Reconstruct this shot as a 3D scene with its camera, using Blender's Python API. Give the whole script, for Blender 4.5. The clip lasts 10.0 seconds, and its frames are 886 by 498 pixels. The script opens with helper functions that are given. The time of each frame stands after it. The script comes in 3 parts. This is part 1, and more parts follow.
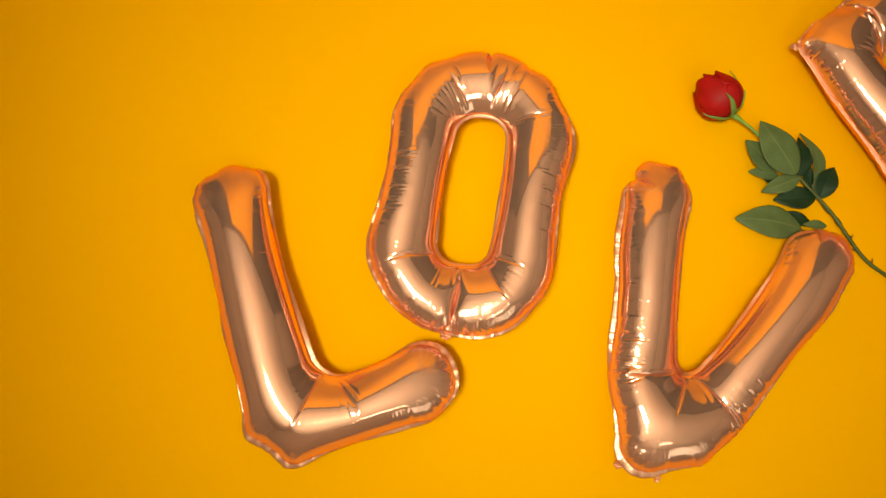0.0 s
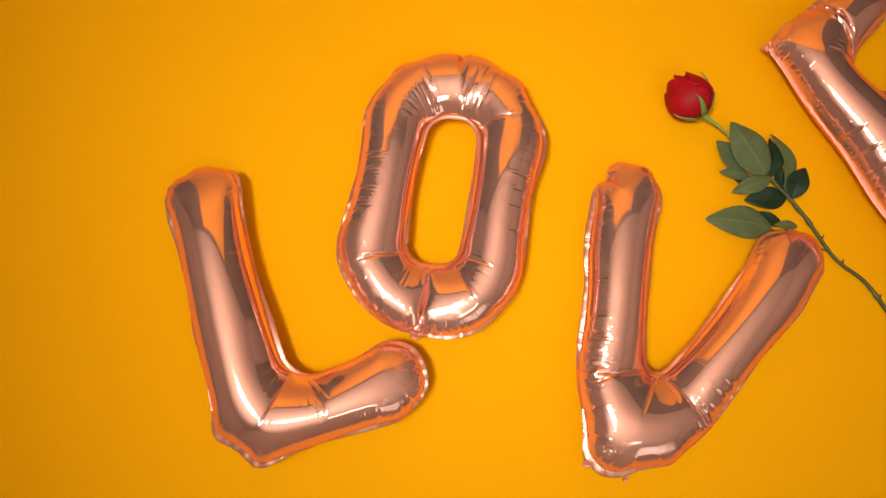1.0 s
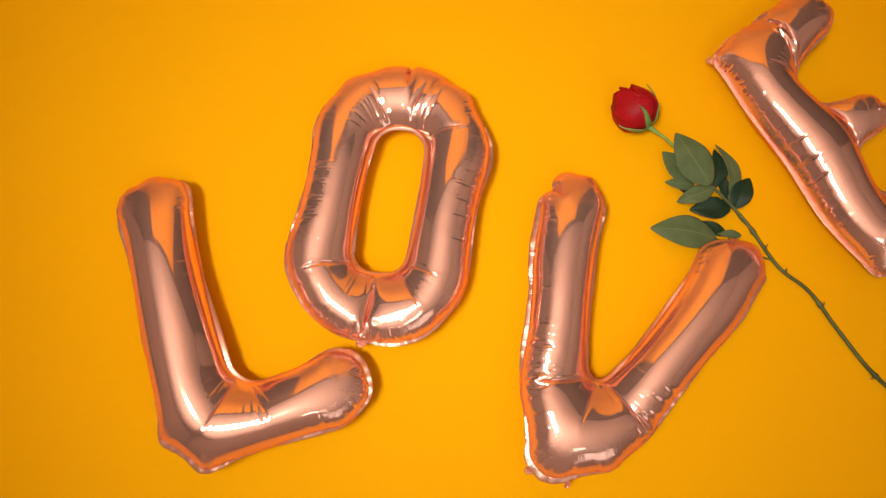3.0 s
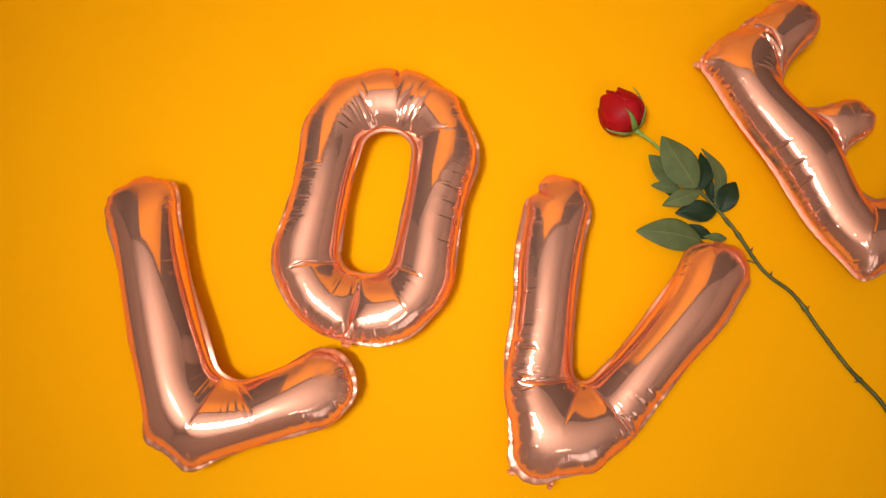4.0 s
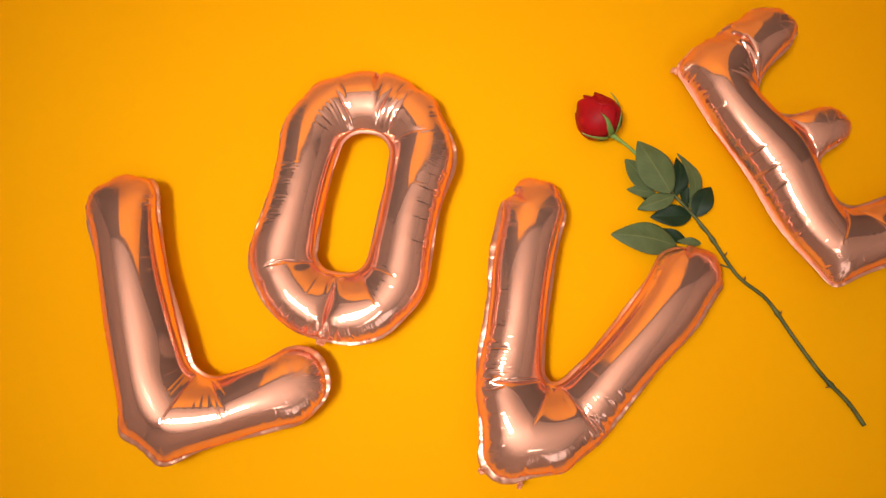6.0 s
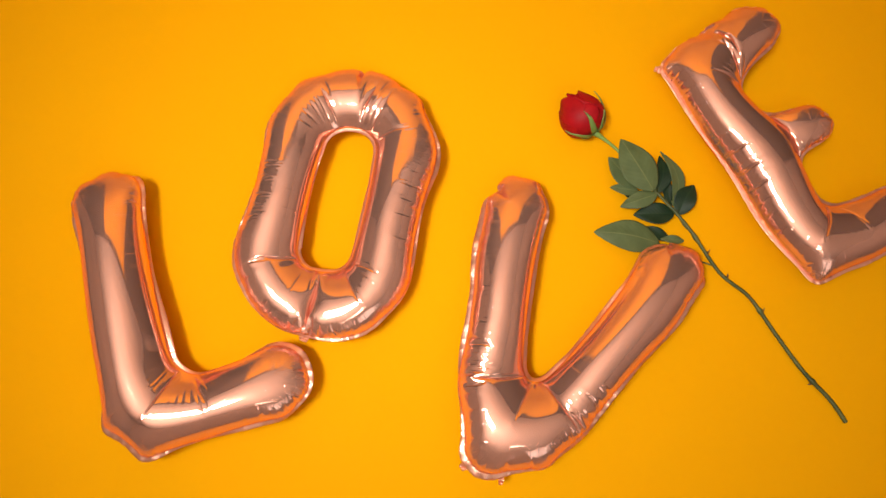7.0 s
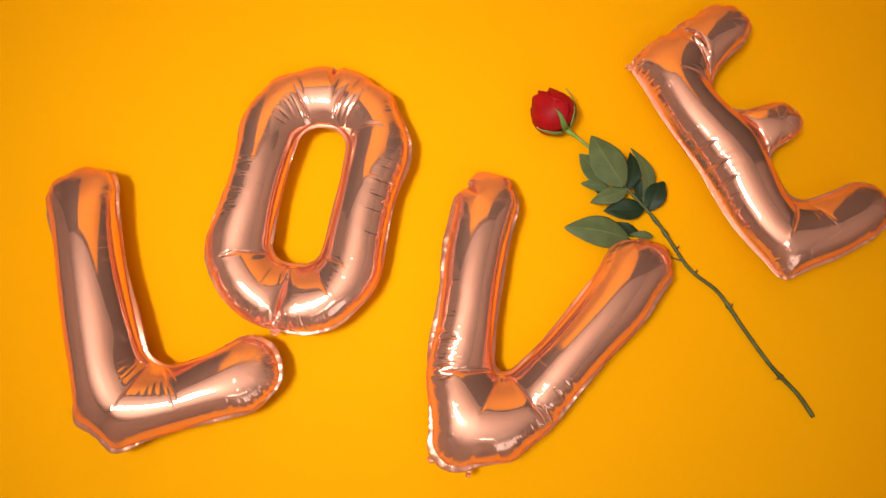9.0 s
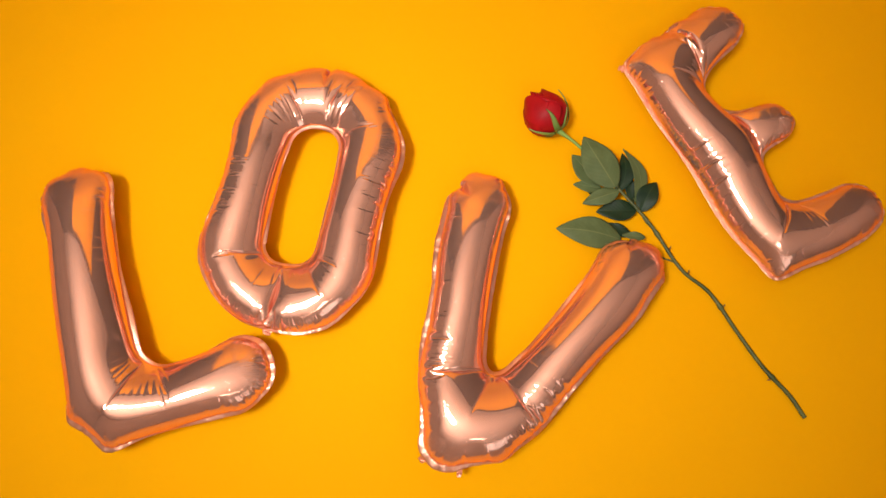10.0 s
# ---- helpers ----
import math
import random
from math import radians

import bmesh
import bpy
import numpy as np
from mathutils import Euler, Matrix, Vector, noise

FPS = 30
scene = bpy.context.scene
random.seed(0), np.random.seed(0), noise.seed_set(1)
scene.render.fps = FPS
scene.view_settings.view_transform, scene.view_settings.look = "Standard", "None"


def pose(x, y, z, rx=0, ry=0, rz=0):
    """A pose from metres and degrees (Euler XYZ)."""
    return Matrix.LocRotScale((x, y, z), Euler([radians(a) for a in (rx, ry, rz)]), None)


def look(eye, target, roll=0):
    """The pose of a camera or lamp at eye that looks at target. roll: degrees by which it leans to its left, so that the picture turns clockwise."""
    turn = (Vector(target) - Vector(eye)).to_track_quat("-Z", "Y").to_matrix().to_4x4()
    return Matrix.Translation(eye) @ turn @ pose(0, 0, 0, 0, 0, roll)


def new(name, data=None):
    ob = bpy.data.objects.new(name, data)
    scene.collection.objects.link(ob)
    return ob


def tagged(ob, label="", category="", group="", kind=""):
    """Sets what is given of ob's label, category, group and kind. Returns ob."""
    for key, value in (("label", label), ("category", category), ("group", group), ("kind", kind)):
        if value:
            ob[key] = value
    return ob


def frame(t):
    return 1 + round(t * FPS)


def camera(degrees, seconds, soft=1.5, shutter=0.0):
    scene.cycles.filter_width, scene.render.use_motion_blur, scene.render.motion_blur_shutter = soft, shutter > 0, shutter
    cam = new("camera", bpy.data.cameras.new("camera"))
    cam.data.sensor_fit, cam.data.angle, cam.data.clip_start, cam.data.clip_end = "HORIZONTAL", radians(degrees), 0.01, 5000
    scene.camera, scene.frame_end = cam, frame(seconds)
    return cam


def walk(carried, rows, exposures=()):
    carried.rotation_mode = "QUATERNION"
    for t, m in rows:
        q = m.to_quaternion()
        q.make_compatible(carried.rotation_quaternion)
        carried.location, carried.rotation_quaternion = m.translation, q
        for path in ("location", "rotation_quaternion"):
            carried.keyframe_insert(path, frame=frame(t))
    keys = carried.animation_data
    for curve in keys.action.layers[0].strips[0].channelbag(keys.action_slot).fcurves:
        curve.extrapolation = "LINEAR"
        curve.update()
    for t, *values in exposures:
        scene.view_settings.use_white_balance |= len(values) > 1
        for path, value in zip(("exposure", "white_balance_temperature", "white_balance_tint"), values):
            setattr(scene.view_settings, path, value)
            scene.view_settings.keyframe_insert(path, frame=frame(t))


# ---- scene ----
from mathutils.geometry import delaunay_2d_cdt

cam = camera(62.0, 10.0)
EXPOSURES = [(0.0, -0.61, 7900, -20), (0.1, -0.67, 6900, 0), (0.25, -0.68, 6500, 9), (2.5, -0.63, 6500, 8), (5.5, -0.54, 6500, 8), (8.0, -0.49, 6500, 7), (10.0, -0.46, 6500, 7)]
PATH = [
    (0, (-0.028, -0.156, 0.799), (0.049, 0.233, -1.161), 9.5),
    (0.5, (-0.007, -0.162, 0.801), (0.058, 0.24, -1.157), 7.5),
    (1, (0.008, -0.163, 0.803), (0.074, 0.24, -1.155), 7.6),
    (1.5, (0.024, -0.167, 0.806), (0.09, 0.244, -1.151), 7.3),
    (2, (0.038, -0.17, 0.808), (0.106, 0.248, -1.147), 7.5),
    (2.5, (0.054, -0.171, 0.812), (0.119, 0.259, -1.14), 6.8),
    (4, (0.084, -0.177, 0.819), (0.143, 0.273, -1.129), 6.2),
    (4.5, (0.089, -0.177, 0.821), (0.148, 0.274, -1.127), 6.2),
    (5, (0.098, -0.181, 0.822), (0.148, 0.278, -1.124), 5.3),
    (5.5, (0.107, -0.182, 0.825), (0.154, 0.279, -1.121), 5.2),
    (7, (0.137, -0.193, 0.83), (0.178, 0.282, -1.113), 4.5),
    (7.5, (0.147, -0.196, 0.832), (0.186, 0.28, -1.11), 4.3),
    (8, (0.157, -0.2, 0.833), (0.196, 0.279, -1.108), 4.2),
    (8.5, (0.166, -0.205, 0.833), (0.205, 0.282, -1.106), 4.2),
    (9, (0.173, -0.206, 0.835), (0.207, 0.282, -1.105), 3.7),
    (9.5, (0.179, -0.207, 0.836), (0.21, 0.284, -1.102), 3.2),
    (10, (0.186, -0.208, 0.838), (0.21, 0.284, -1.1), 2.6),
]
walk(cam, [(t, look(eye, target, roll)) for t, eye, target, roll in PATH], EXPOSURES)

# ---- light ----
world = bpy.data.worlds.new("world")
scene.world = world
world.use_nodes = True
world.node_tree.nodes["Background"].inputs["Color"].default_value = (0.9, 0.95, 1.0, 1)
world.node_tree.nodes["Background"].inputs["Strength"].default_value = 0.6


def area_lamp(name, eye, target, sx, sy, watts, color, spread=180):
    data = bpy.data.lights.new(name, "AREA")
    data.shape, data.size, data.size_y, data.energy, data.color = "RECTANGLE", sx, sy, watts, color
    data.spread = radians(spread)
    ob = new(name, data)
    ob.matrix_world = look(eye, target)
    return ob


area_lamp("softbox_light", (-0.38, -0.34, 1.75), (0.14, 0.06, 0), 0.42, 0.20, 4.0, (1.0, 0.95, 0.90), 50)
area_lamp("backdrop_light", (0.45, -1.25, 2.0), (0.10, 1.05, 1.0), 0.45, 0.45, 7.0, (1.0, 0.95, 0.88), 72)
area_lamp("window_light", (1.5, -2.38, 1.65), (1.2, 0, 1.2), 1.3, 1.3, 7, (1.0, 0.95, 0.92))
# unseen uplight, added so that the ceiling mirrored in the foil is bright enough
area_lamp("ceiling_bounce_fill", (-0.9, -0.9, 0.9), (-0.12, -0.2, 2.6), 0.8, 0.8, 78, (1.0, 0.90, 0.83), 140)


# ---- materials ----
def material(name, build):
    mat = bpy.data.materials.new(name)
    mat.use_nodes = True
    tree = mat.node_tree
    shader = tree.nodes["Principled BSDF"]

    def add(kind, **values):
        node = tree.nodes.new(kind)
        for key, value in values.items():
            node.inputs[key].default_value = value
        return node

    build(tree, shader, add, tree.links.new)
    return mat


def ramp(add, link, source, *stops):
    node = add("ShaderNodeValToRGB")
    while len(node.color_ramp.elements) < len(stops):
        node.color_ramp.elements.new(0.5)
    for e, (p, c) in zip(node.color_ramp.elements, stops):
        e.position, e.color = p, (*c, 1)
    link(source, node.inputs["Fac"])
    return node.outputs["Color"]


def noise_of(add, link, vector, scale, detail=3, rough=0.5):
    n = add("ShaderNodeTexNoise", Scale=scale, Detail=detail, Roughness=rough)
    link(vector, n.inputs["Vector"])
    return n.outputs["Fac"]


def foil_build(base, rough, crumple):
    def build(tree, shader, add, link):
        co = add("ShaderNodeTexCoord").outputs["Object"]
        uv = add("ShaderNodeUVMap").outputs["UV"]
        link(ramp(add, link, noise_of(add, link, co, 9, 2), (0.3, [c * 0.97 for c in base]), (0.7, base)), shader.inputs["Base Color"])
        shader.inputs["Metallic"].default_value = 0.88
        shader.inputs["Specular Tint"].default_value = (base[0], base[1] * 0.9, base[2] * 0.85, 1)
        link(ramp(add, link, noise_of(add, link, co, 30, 4), (0.35, (rough * 0.85,) * 3), (0.7, (rough * 1.25,) * 3)), shader.inputs["Roughness"])
        # fine ribs across the tube, strongest where the foil is gathered
        stretch = add("ShaderNodeMapping", Scale=(420, 1.6, 1))
        link(uv, stretch.inputs["Vector"])
        ribs = noise_of(add, link, stretch.outputs["Vector"], 1.0, 2)
        gather = add("ShaderNodeAttribute")
        gather.attribute_name = "gather"
        soft = noise_of(add, link, co, 38, 3)
        amount = add("ShaderNodeMath")
        amount.operation = "MULTIPLY"
        link(ribs, amount.inputs[0])
        link(gather.outputs["Fac"], amount.inputs[1])
        # short creases that run in from the edge, scattered thinly
        thin = add("ShaderNodeMapping", Scale=(330, 26, 1))
        link(uv, thin.inputs["Vector"])
        streak = ramp(add, link, noise_of(add, link, thin.outputs["Vector"], 1.0, 1), (0.67, (0, 0, 0)), (0.76, (1, 1, 1)))
        sep = add("ShaderNodeSeparateXYZ")
        link(uv, sep.inputs[0])
        fade = add("ShaderNodeMapRange")
        fade.inputs["From Min"].default_value, fade.inputs["From Max"].default_value = 0.046, 0.034
        link(sep.outputs["Y"], fade.inputs["Value"])
        crease = add("ShaderNodeMath")
        crease.operation = "MULTIPLY"
        link(streak, crease.inputs[0])
        link(fade.outputs[0], crease.inputs[1])
        bump = add("ShaderNodeBump", Strength=0.8, Distance=0.0012)
        link(amount.outputs[0], bump.inputs["Height"])
        bump1 = add("ShaderNodeBump", Strength=0.22, Distance=0.0009)
        link(crease.outputs[0], bump1.inputs["Height"])
        link(bump.outputs["Normal"], bump1.inputs["Normal"])
        bump2 = add("ShaderNodeBump", Strength=crumple, Distance=0.004)
        link(soft, bump2.inputs["Height"])
        link(bump1.outputs["Normal"], bump2.inputs["Normal"])
        link(bump2.outputs["Normal"], shader.inputs["Normal"])
    return build


FOIL = material("rose_gold_foil", foil_build((0.96, 0.527, 0.405), 0.072, 0.010))
SEAM = material("crimped_foil_seam", foil_build((0.95, 0.50, 0.36), 0.33, 0.12))


def paper_build(tree, shader, add, link):
    co = add("ShaderNodeTexCoord").outputs["Object"]
    link(ramp(add, link, noise_of(add, link, co, 2.3, 4), (0.3, (0.755, 0.341, 0.0004)), (0.7, (0.78, 0.362, 0.0008))), shader.inputs["Base Color"])
    shader.inputs["Roughness"].default_value = 0.85
    shader.inputs["Specular IOR Level"].default_value = 0.06
    fibre = noise_of(add, link, co, 900, 3)
    wave = noise_of(add, link, co, 5, 2)
    b1 = add("ShaderNodeBump", Strength=0.08, Distance=0.0006)
    link(fibre, b1.inputs["Height"])
    b2 = add("ShaderNodeBump", Strength=0.06, Distance=0.02)
    link(wave, b2.inputs["Height"])
    link(b1.outputs["Normal"], b2.inputs["Normal"])
    link(b2.outputs["Normal"], shader.inputs["Normal"])


PAPER = material("yellow_paper", paper_build)


def plain_build(dark, light, scale, rough):
    def build(tree, shader, add, link):
        co = add("ShaderNodeTexCoord").outputs["Object"]
        link(ramp(add, link, noise_of(add, link, co, scale, 4), (0.3, dark), (0.7, light)), shader.inputs["Base Color"])
        shader.inputs["Roughness"].default_value = rough
        b = add("ShaderNodeBump", Strength=0.1, Distance=0.002)
        link(noise_of(add, link, co, scale * 30, 3), b.inputs["Height"])
        link(b.outputs["Normal"], shader.inputs["Normal"])
    return build


CEILING = material("ceiling_paint", plain_build((0.70, 0.65, 0.61), (0.76, 0.71, 0.67), 1.5, 0.8))
WALL = material("wall_paint", plain_build((0.54, 0.46, 0.41), (0.60, 0.52, 0.47), 1.5, 0.8))
CURTAIN = material("dark_studio_wall", plain_build((0.085, 0.062, 0.050), (0.12, 0.09, 0.075), 1.5, 0.9))
BOARDS = material("floor_boards", plain_build((0.16, 0.10, 0.07), (0.22, 0.15, 0.10), 3, 0.5))


def petal_build(tree, shader, add, link):
    co = add("ShaderNodeTexCoord").outputs["Object"]
    uv = add("ShaderNodeUVMap").outputs["UV"]
    link(ramp(add, link, noise_of(add, link, co, 55, 4), (0.25, (0.235, 0.0013, 0.0045)), (0.75, (0.38, 0.0035, 0.009))), shader.inputs["Base Color"])
    shader.inputs["Roughness"].default_value = 0.55
    shader.inputs["Specular IOR Level"].default_value = 0.2
    veins = add("ShaderNodeMapping", Scale=(45, 2, 1))
    link(uv, veins.inputs["Vector"])
    b = add("ShaderNodeBump", Strength=0.25, Distance=0.001)
    link(noise_of(add, link, veins.outputs["Vector"], 1, 3), b.inputs["Height"])
    link(b.outputs["Normal"], shader.inputs["Normal"])


PETAL = material("rose_petal", petal_build)


def leaf_build(dark, light, rough):
    def build(tree, shader, add, link):
        co = add("ShaderNodeTexCoord").outputs["Object"]
        uv = add("ShaderNodeUVMap").outputs["UV"]
        base = ramp(add, link, noise_of(add, link, co, 70, 5), (0.3, dark), (0.7, light))
        # side veins slant away from the midrib, which is paler
        sep = add("ShaderNodeSeparateXYZ")
        link(uv, sep.inputs[0])
        off = add("ShaderNodeMath"); off.operation = "SUBTRACT"; off.inputs[1].default_value = 0.5
        link(sep.outputs["Y"], off.inputs[0])
        dist = add("ShaderNodeMath"); dist.operation = "ABSOLUTE"
        link(off.outputs[0], dist.inputs[0])
        rib = add("ShaderNodeMapRange")
        rib.inputs["From Min"].default_value, rib.inputs["From Max"].default_value = 0.028, 0.008
        link(dist.outputs[0], rib.inputs["Value"])
        mix = add("ShaderNodeMix"); mix.data_type = "RGBA"
        fade = add("ShaderNodeMath"); fade.operation = "MULTIPLY"; fade.inputs[1].default_value = 0.55
        link(rib.outputs[0], fade.inputs[0])
        link(fade.outputs[0], mix.inputs["Factor"])
        link(base, mix.inputs["A"])
        mix.inputs["B"].default_value = (light[0] * 1.9, light[1] * 1.6, light[2] * 1.5, 1)
        link(mix.outputs["Result"], shader.inputs["Base Color"])
        shader.inputs["Roughness"].default_value = rough
        shader.inputs["Specular IOR Level"].default_value = 0.25
        slant = add("ShaderNodeMath"); slant.operation = "MULTIPLY_ADD"; slant.inputs[1].default_value = -0.55
        link(dist.outputs[0], slant.inputs[0])
        link(sep.outputs["X"], slant.inputs[2])
        saw = add("ShaderNodeMath"); saw.operation = "MULTIPLY"; saw.inputs[1].default_value = 66
        link(slant.outputs[0], saw.inputs[0])
        wave = add("ShaderNodeMath"); wave.operation = "SINE"
        link(saw.outputs[0], wave.inputs[0])
        b = add("ShaderNodeBump", Strength=0.07, Distance=0.0006)
        link(wave.outputs[0], b.inputs["Height"])
        link(b.outputs["Normal"], shader.inputs["Normal"])
    return build


LEAF_PALE = material("leaf_underside", leaf_build((0.070, 0.095, 0.034), (0.095, 0.126, 0.048), 0.6))
LEAF_DARK = material("leaf_upper_side", leaf_build((0.006, 0.019, 0.007), (0.012, 0.030, 0.011), 0.5))
STEM = material("rose_stem", plain_build((0.034, 0.050, 0.010), (0.085, 0.098, 0.02), 60, 0.5))
NECK = material("rose_neck", plain_build((0.15, 0.26, 0.04), (0.22, 0.34, 0.07), 60, 0.5))
SEPAL = material("rose_sepal", plain_build((0.10, 0.18, 0.035), (0.17, 0.27, 0.06), 60, 0.5))
THORN = material("thorn", plain_build((0.12, 0.05, 0.02), (0.2, 0.09, 0.03), 80, 0.5))


# ---- mesh helpers ----
def mesh_object(name, verts, faces, mat, parent=None, label="", smooth=True, uvs=None, gather=None):
    me = bpy.data.meshes.new(name)
    me.from_pydata([tuple(map(float, v)) for v in verts], [], faces)
    if smooth:
        me.polygons.foreach_set("use_smooth", [True] * len(me.polygons))
    if uvs is not None:
        layer = me.uv_layers.new(name="UVMap")
        idx = np.empty(len(me.loops), int)
        me.loops.foreach_get("vertex_index", idx)
        layer.data.foreach_set("uv", np.asarray(uvs, np.float32)[idx].ravel())
    if gather is not None:
        me.attributes.new("gather", "FLOAT", "POINT").data.foreach_set("value", np.asarray(gather, np.float32).ravel())
    me.materials.append(mat)
    me.update()
    ob = new(name, me)
    if parent:
        ob.parent = parent
    if label:
        ob["label"] = label
    return ob


def grid_faces(n, m, wrap_n=False, wrap_m=False):
    out = []
    for i in range(n if wrap_n else n - 1):
        for j in range(m if wrap_m else m - 1):
            i2, j2 = (i + 1) % n, (j + 1) % m
            out.append((i * m + j, i2 * m + j, i2 * m + j2, i * m + j2))
    return out


def box(name, lo, hi, mat, parent=None):
    v = [(x, y, z) for x in (lo[0], hi[0]) for y in (lo[1], hi[1]) for z in (lo[2], hi[2])]
    f = [(0, 1, 3, 2), (4, 6, 7, 5), (0, 4, 5, 1), (2, 3, 7, 6), (0, 2, 6, 4), (1, 5, 7, 3)]
    return mesh_object(name, v, f, mat, parent, smooth=False)


# ---- the room: plain shell, with the paper sweep hung at one wall ----
tagged(box("floor", (-2.6, -2.5, -0.12), (2.9, 1.25, -0.004), BOARDS), "dark wooden studio floor under the paper", "floor", kind="structure")
tagged(box("ceiling", (-2.6, -2.5, 2.6), (2.9, 1.25, 2.7), CEILING), "plain pale painted ceiling", "ceiling", kind="structure")
tagged(box("wall_north", (-2.6, 1.25, -0.12), (2.9, 1.35, 2.7), CURTAIN), "plain dark brown studio wall", "wall", kind="structure")
tagged(box("wall_west", (-2.7, -2.5, -0.12), (-2.6, 1.25, 2.7), WALL), "plain warm grey painted wall", "wall", kind="structure")
tagged(box("wall_east", (2.9, -2.5, -0.12), (3.0, 1.25, 2.7), WALL), "plain warm grey painted wall", "wall", kind="structure")
# the wall behind the camera has a wide window opening
south = tagged(new("wall_south"), "plain warm grey painted wall with a wide window opening", "wall", kind="structure")
for lo, hi in (((-2.6, -2.6, -0.12), (0.85, -2.5, 2.7)), ((2.15, -2.6, -0.12), (2.9, -2.5, 2.7)),
               ((0.85, -2.6, -0.12), (2.15, -2.5, 1.0)), ((0.85, -2.6, 2.3), (2.15, -2.5, 2.7))):
    box("wall_panel", lo, hi, WALL, south)


def paper_sweep():
    """Seamless paper: flat on the floor, then curving up behind."""
    prof = [(-1.3 + 0.02 * k, 0.0) for k in range(int((SWEEP_Y + 1.3) / 0.02) + 1)]
    r = SWEEP_R
    prof += [(SWEEP_Y + r * math.sin(a), r - r * math.cos(a)) for a in np.linspace(0.03, math.pi / 2, 40)]
    prof += [(SWEEP_Y + r, z) for z in np.linspace(r + 0.02, SWEEP_TOP, 40)]
    xs = np.linspace(SWEEP_X0, SWEEP_X1, 120)
    v = [(x, y, z) for y, z in prof for x in xs]
    ob = mesh_object("backdrop", v, grid_faces(len(prof), len(xs)), PAPER)
    return tagged(ob, "seamless matt yellow paper backdrop laid flat", "backdrop", kind="structure")


SWEEP_Y, SWEEP_R, SWEEP_TOP, SWEEP_X0, SWEEP_X1 = 0.45, 0.60, 1.95, -0.70, 0.95
paper_sweep()


# ---- foil letter balloons: two flat foil sheets, welded round the edge and blown up ----
def rounded(corners, step):
    """The outline of a pattern: a polygon whose corners (x, y, radius) are rounded off, as points about a step apart."""
    n = len(corners)
    pts = []
    for k in range(n):
        a, b, c = (np.array(corners[(k + q) % n][:2], float) for q in (-1, 0, 1))
        r = corners[k][2]
        u, v = (a - b) / np.linalg.norm(a - b), (c - b) / np.linalg.norm(c - b)
        half = math.acos(max(-1, min(1, float(u @ v)))) / 2
        cut = min(r / math.tan(half), 0.48 * np.linalg.norm(a - b), 0.48 * np.linalg.norm(c - b))
        r = cut * math.tan(half)
        mid = b + (u + v) / np.linalg.norm(u + v) * r / math.sin(half)
        p, q = b + u * cut - mid, b + v * cut - mid
        turn = math.atan2(p[0] * q[1] - p[1] * q[0], p @ q)
        m = max(2, int(abs(turn) * r / (0.25 * step)))
        for t in np.linspace(0, turn, m):
            co, si = math.cos(t), math.sin(t)
            pts.append(mid + (p[0] * co - p[1] * si, p[0] * si + p[1] * co))
    p = np.array(pts + pts[:1])
    s = np.concatenate([[0], np.cumsum(np.linalg.norm(np.diff(p, axis=0), axis=1))])
    at = np.linspace(0, s[-1], max(12, round(s[-1] / step)) + 1)[:-1]
    return np.stack([np.interp(at, s, p[:, 0]), np.interp(at, s, p[:, 1])], 1)


def inside(pts, loops):
    hit = np.zeros(len(pts), bool)
    for loop in loops:
        for a, b in zip(loop, np.roll(loop, -1, axis=0)):
            cross = (a[1] > pts[:, 1]) != (b[1] > pts[:, 1])
            dy = b[1] - a[1] if b[1] != a[1] else 1e-12
            hit ^= cross & (pts[:, 0] < (b[0] - a[0]) * (pts[:, 1] - a[1]) / dy + a[0])
    return hit


def triangulate(loops, welds, step):
    """The flat sheet: an even net of triangles inside the loops; welds are lines across it along which the sheets are joined."""
    rim = np.concatenate(loops)
    welds = [w[inside(w, loops) & (((w[:, None] - rim[None]) ** 2).sum(2).min(1) > (0.6 * step) ** 2)] for w in welds]
    lines = loops + welds
    edge = np.concatenate(lines)
    lo, hi = edge.min(0), edge.max(0)
    row = step * math.sqrt(3) / 2
    pts = np.array([(lo[0] + (i + 0.5 * (j % 2)) * step, lo[1] + j * row) for j in range(int((hi[1] - lo[1]) / row) + 1) for i in range(int((hi[0] - lo[0]) / step) + 1)])
    pts = pts[inside(pts, loops)]
    near = np.concatenate([((pts[k:k + 2000, None] - edge[None]) ** 2).sum(2).min(1) for k in range(0, len(pts), 2000)])
    pts = pts[near > (0.62 * step) ** 2]
    verts, edges = np.concatenate([edge, pts]), []
    base = 0
    for l in lines:
        m = len(l)
        edges += [(base + i, base + (i + 1) % m) for i in range(m if base < sum(map(len, loops)) else m - 1)]
        base += m
    got = delaunay_2d_cdt([Vector(v) for v in verts], edges, [], 0, 1e-7)
    v = np.array([tuple(q) for q in got[0]])
    f = np.array([t for t in got[2] if len(t) == 3])
    f = f[inside(v[f].mean(1), loops)]
    n_edge = len(edge)
    origin = {}
    for i, src in enumerate(got[3]):
        for q in src:
            origin[q] = i
    fixed = np.array([origin[q] for q in range(n_edge)])
    rings, base = [], 0
    for l in loops:
        rings.append(fixed[base:base + len(l)])
        base += len(l)
    return v, f, rings, np.unique(fixed[base:]) if welds else np.zeros(0, int)


def edges_of(f):
    e = np.sort(np.concatenate([f[:, [0, 1]], f[:, [1, 2]], f[:, [2, 0]]]), axis=1)
    return np.unique(e, axis=0)


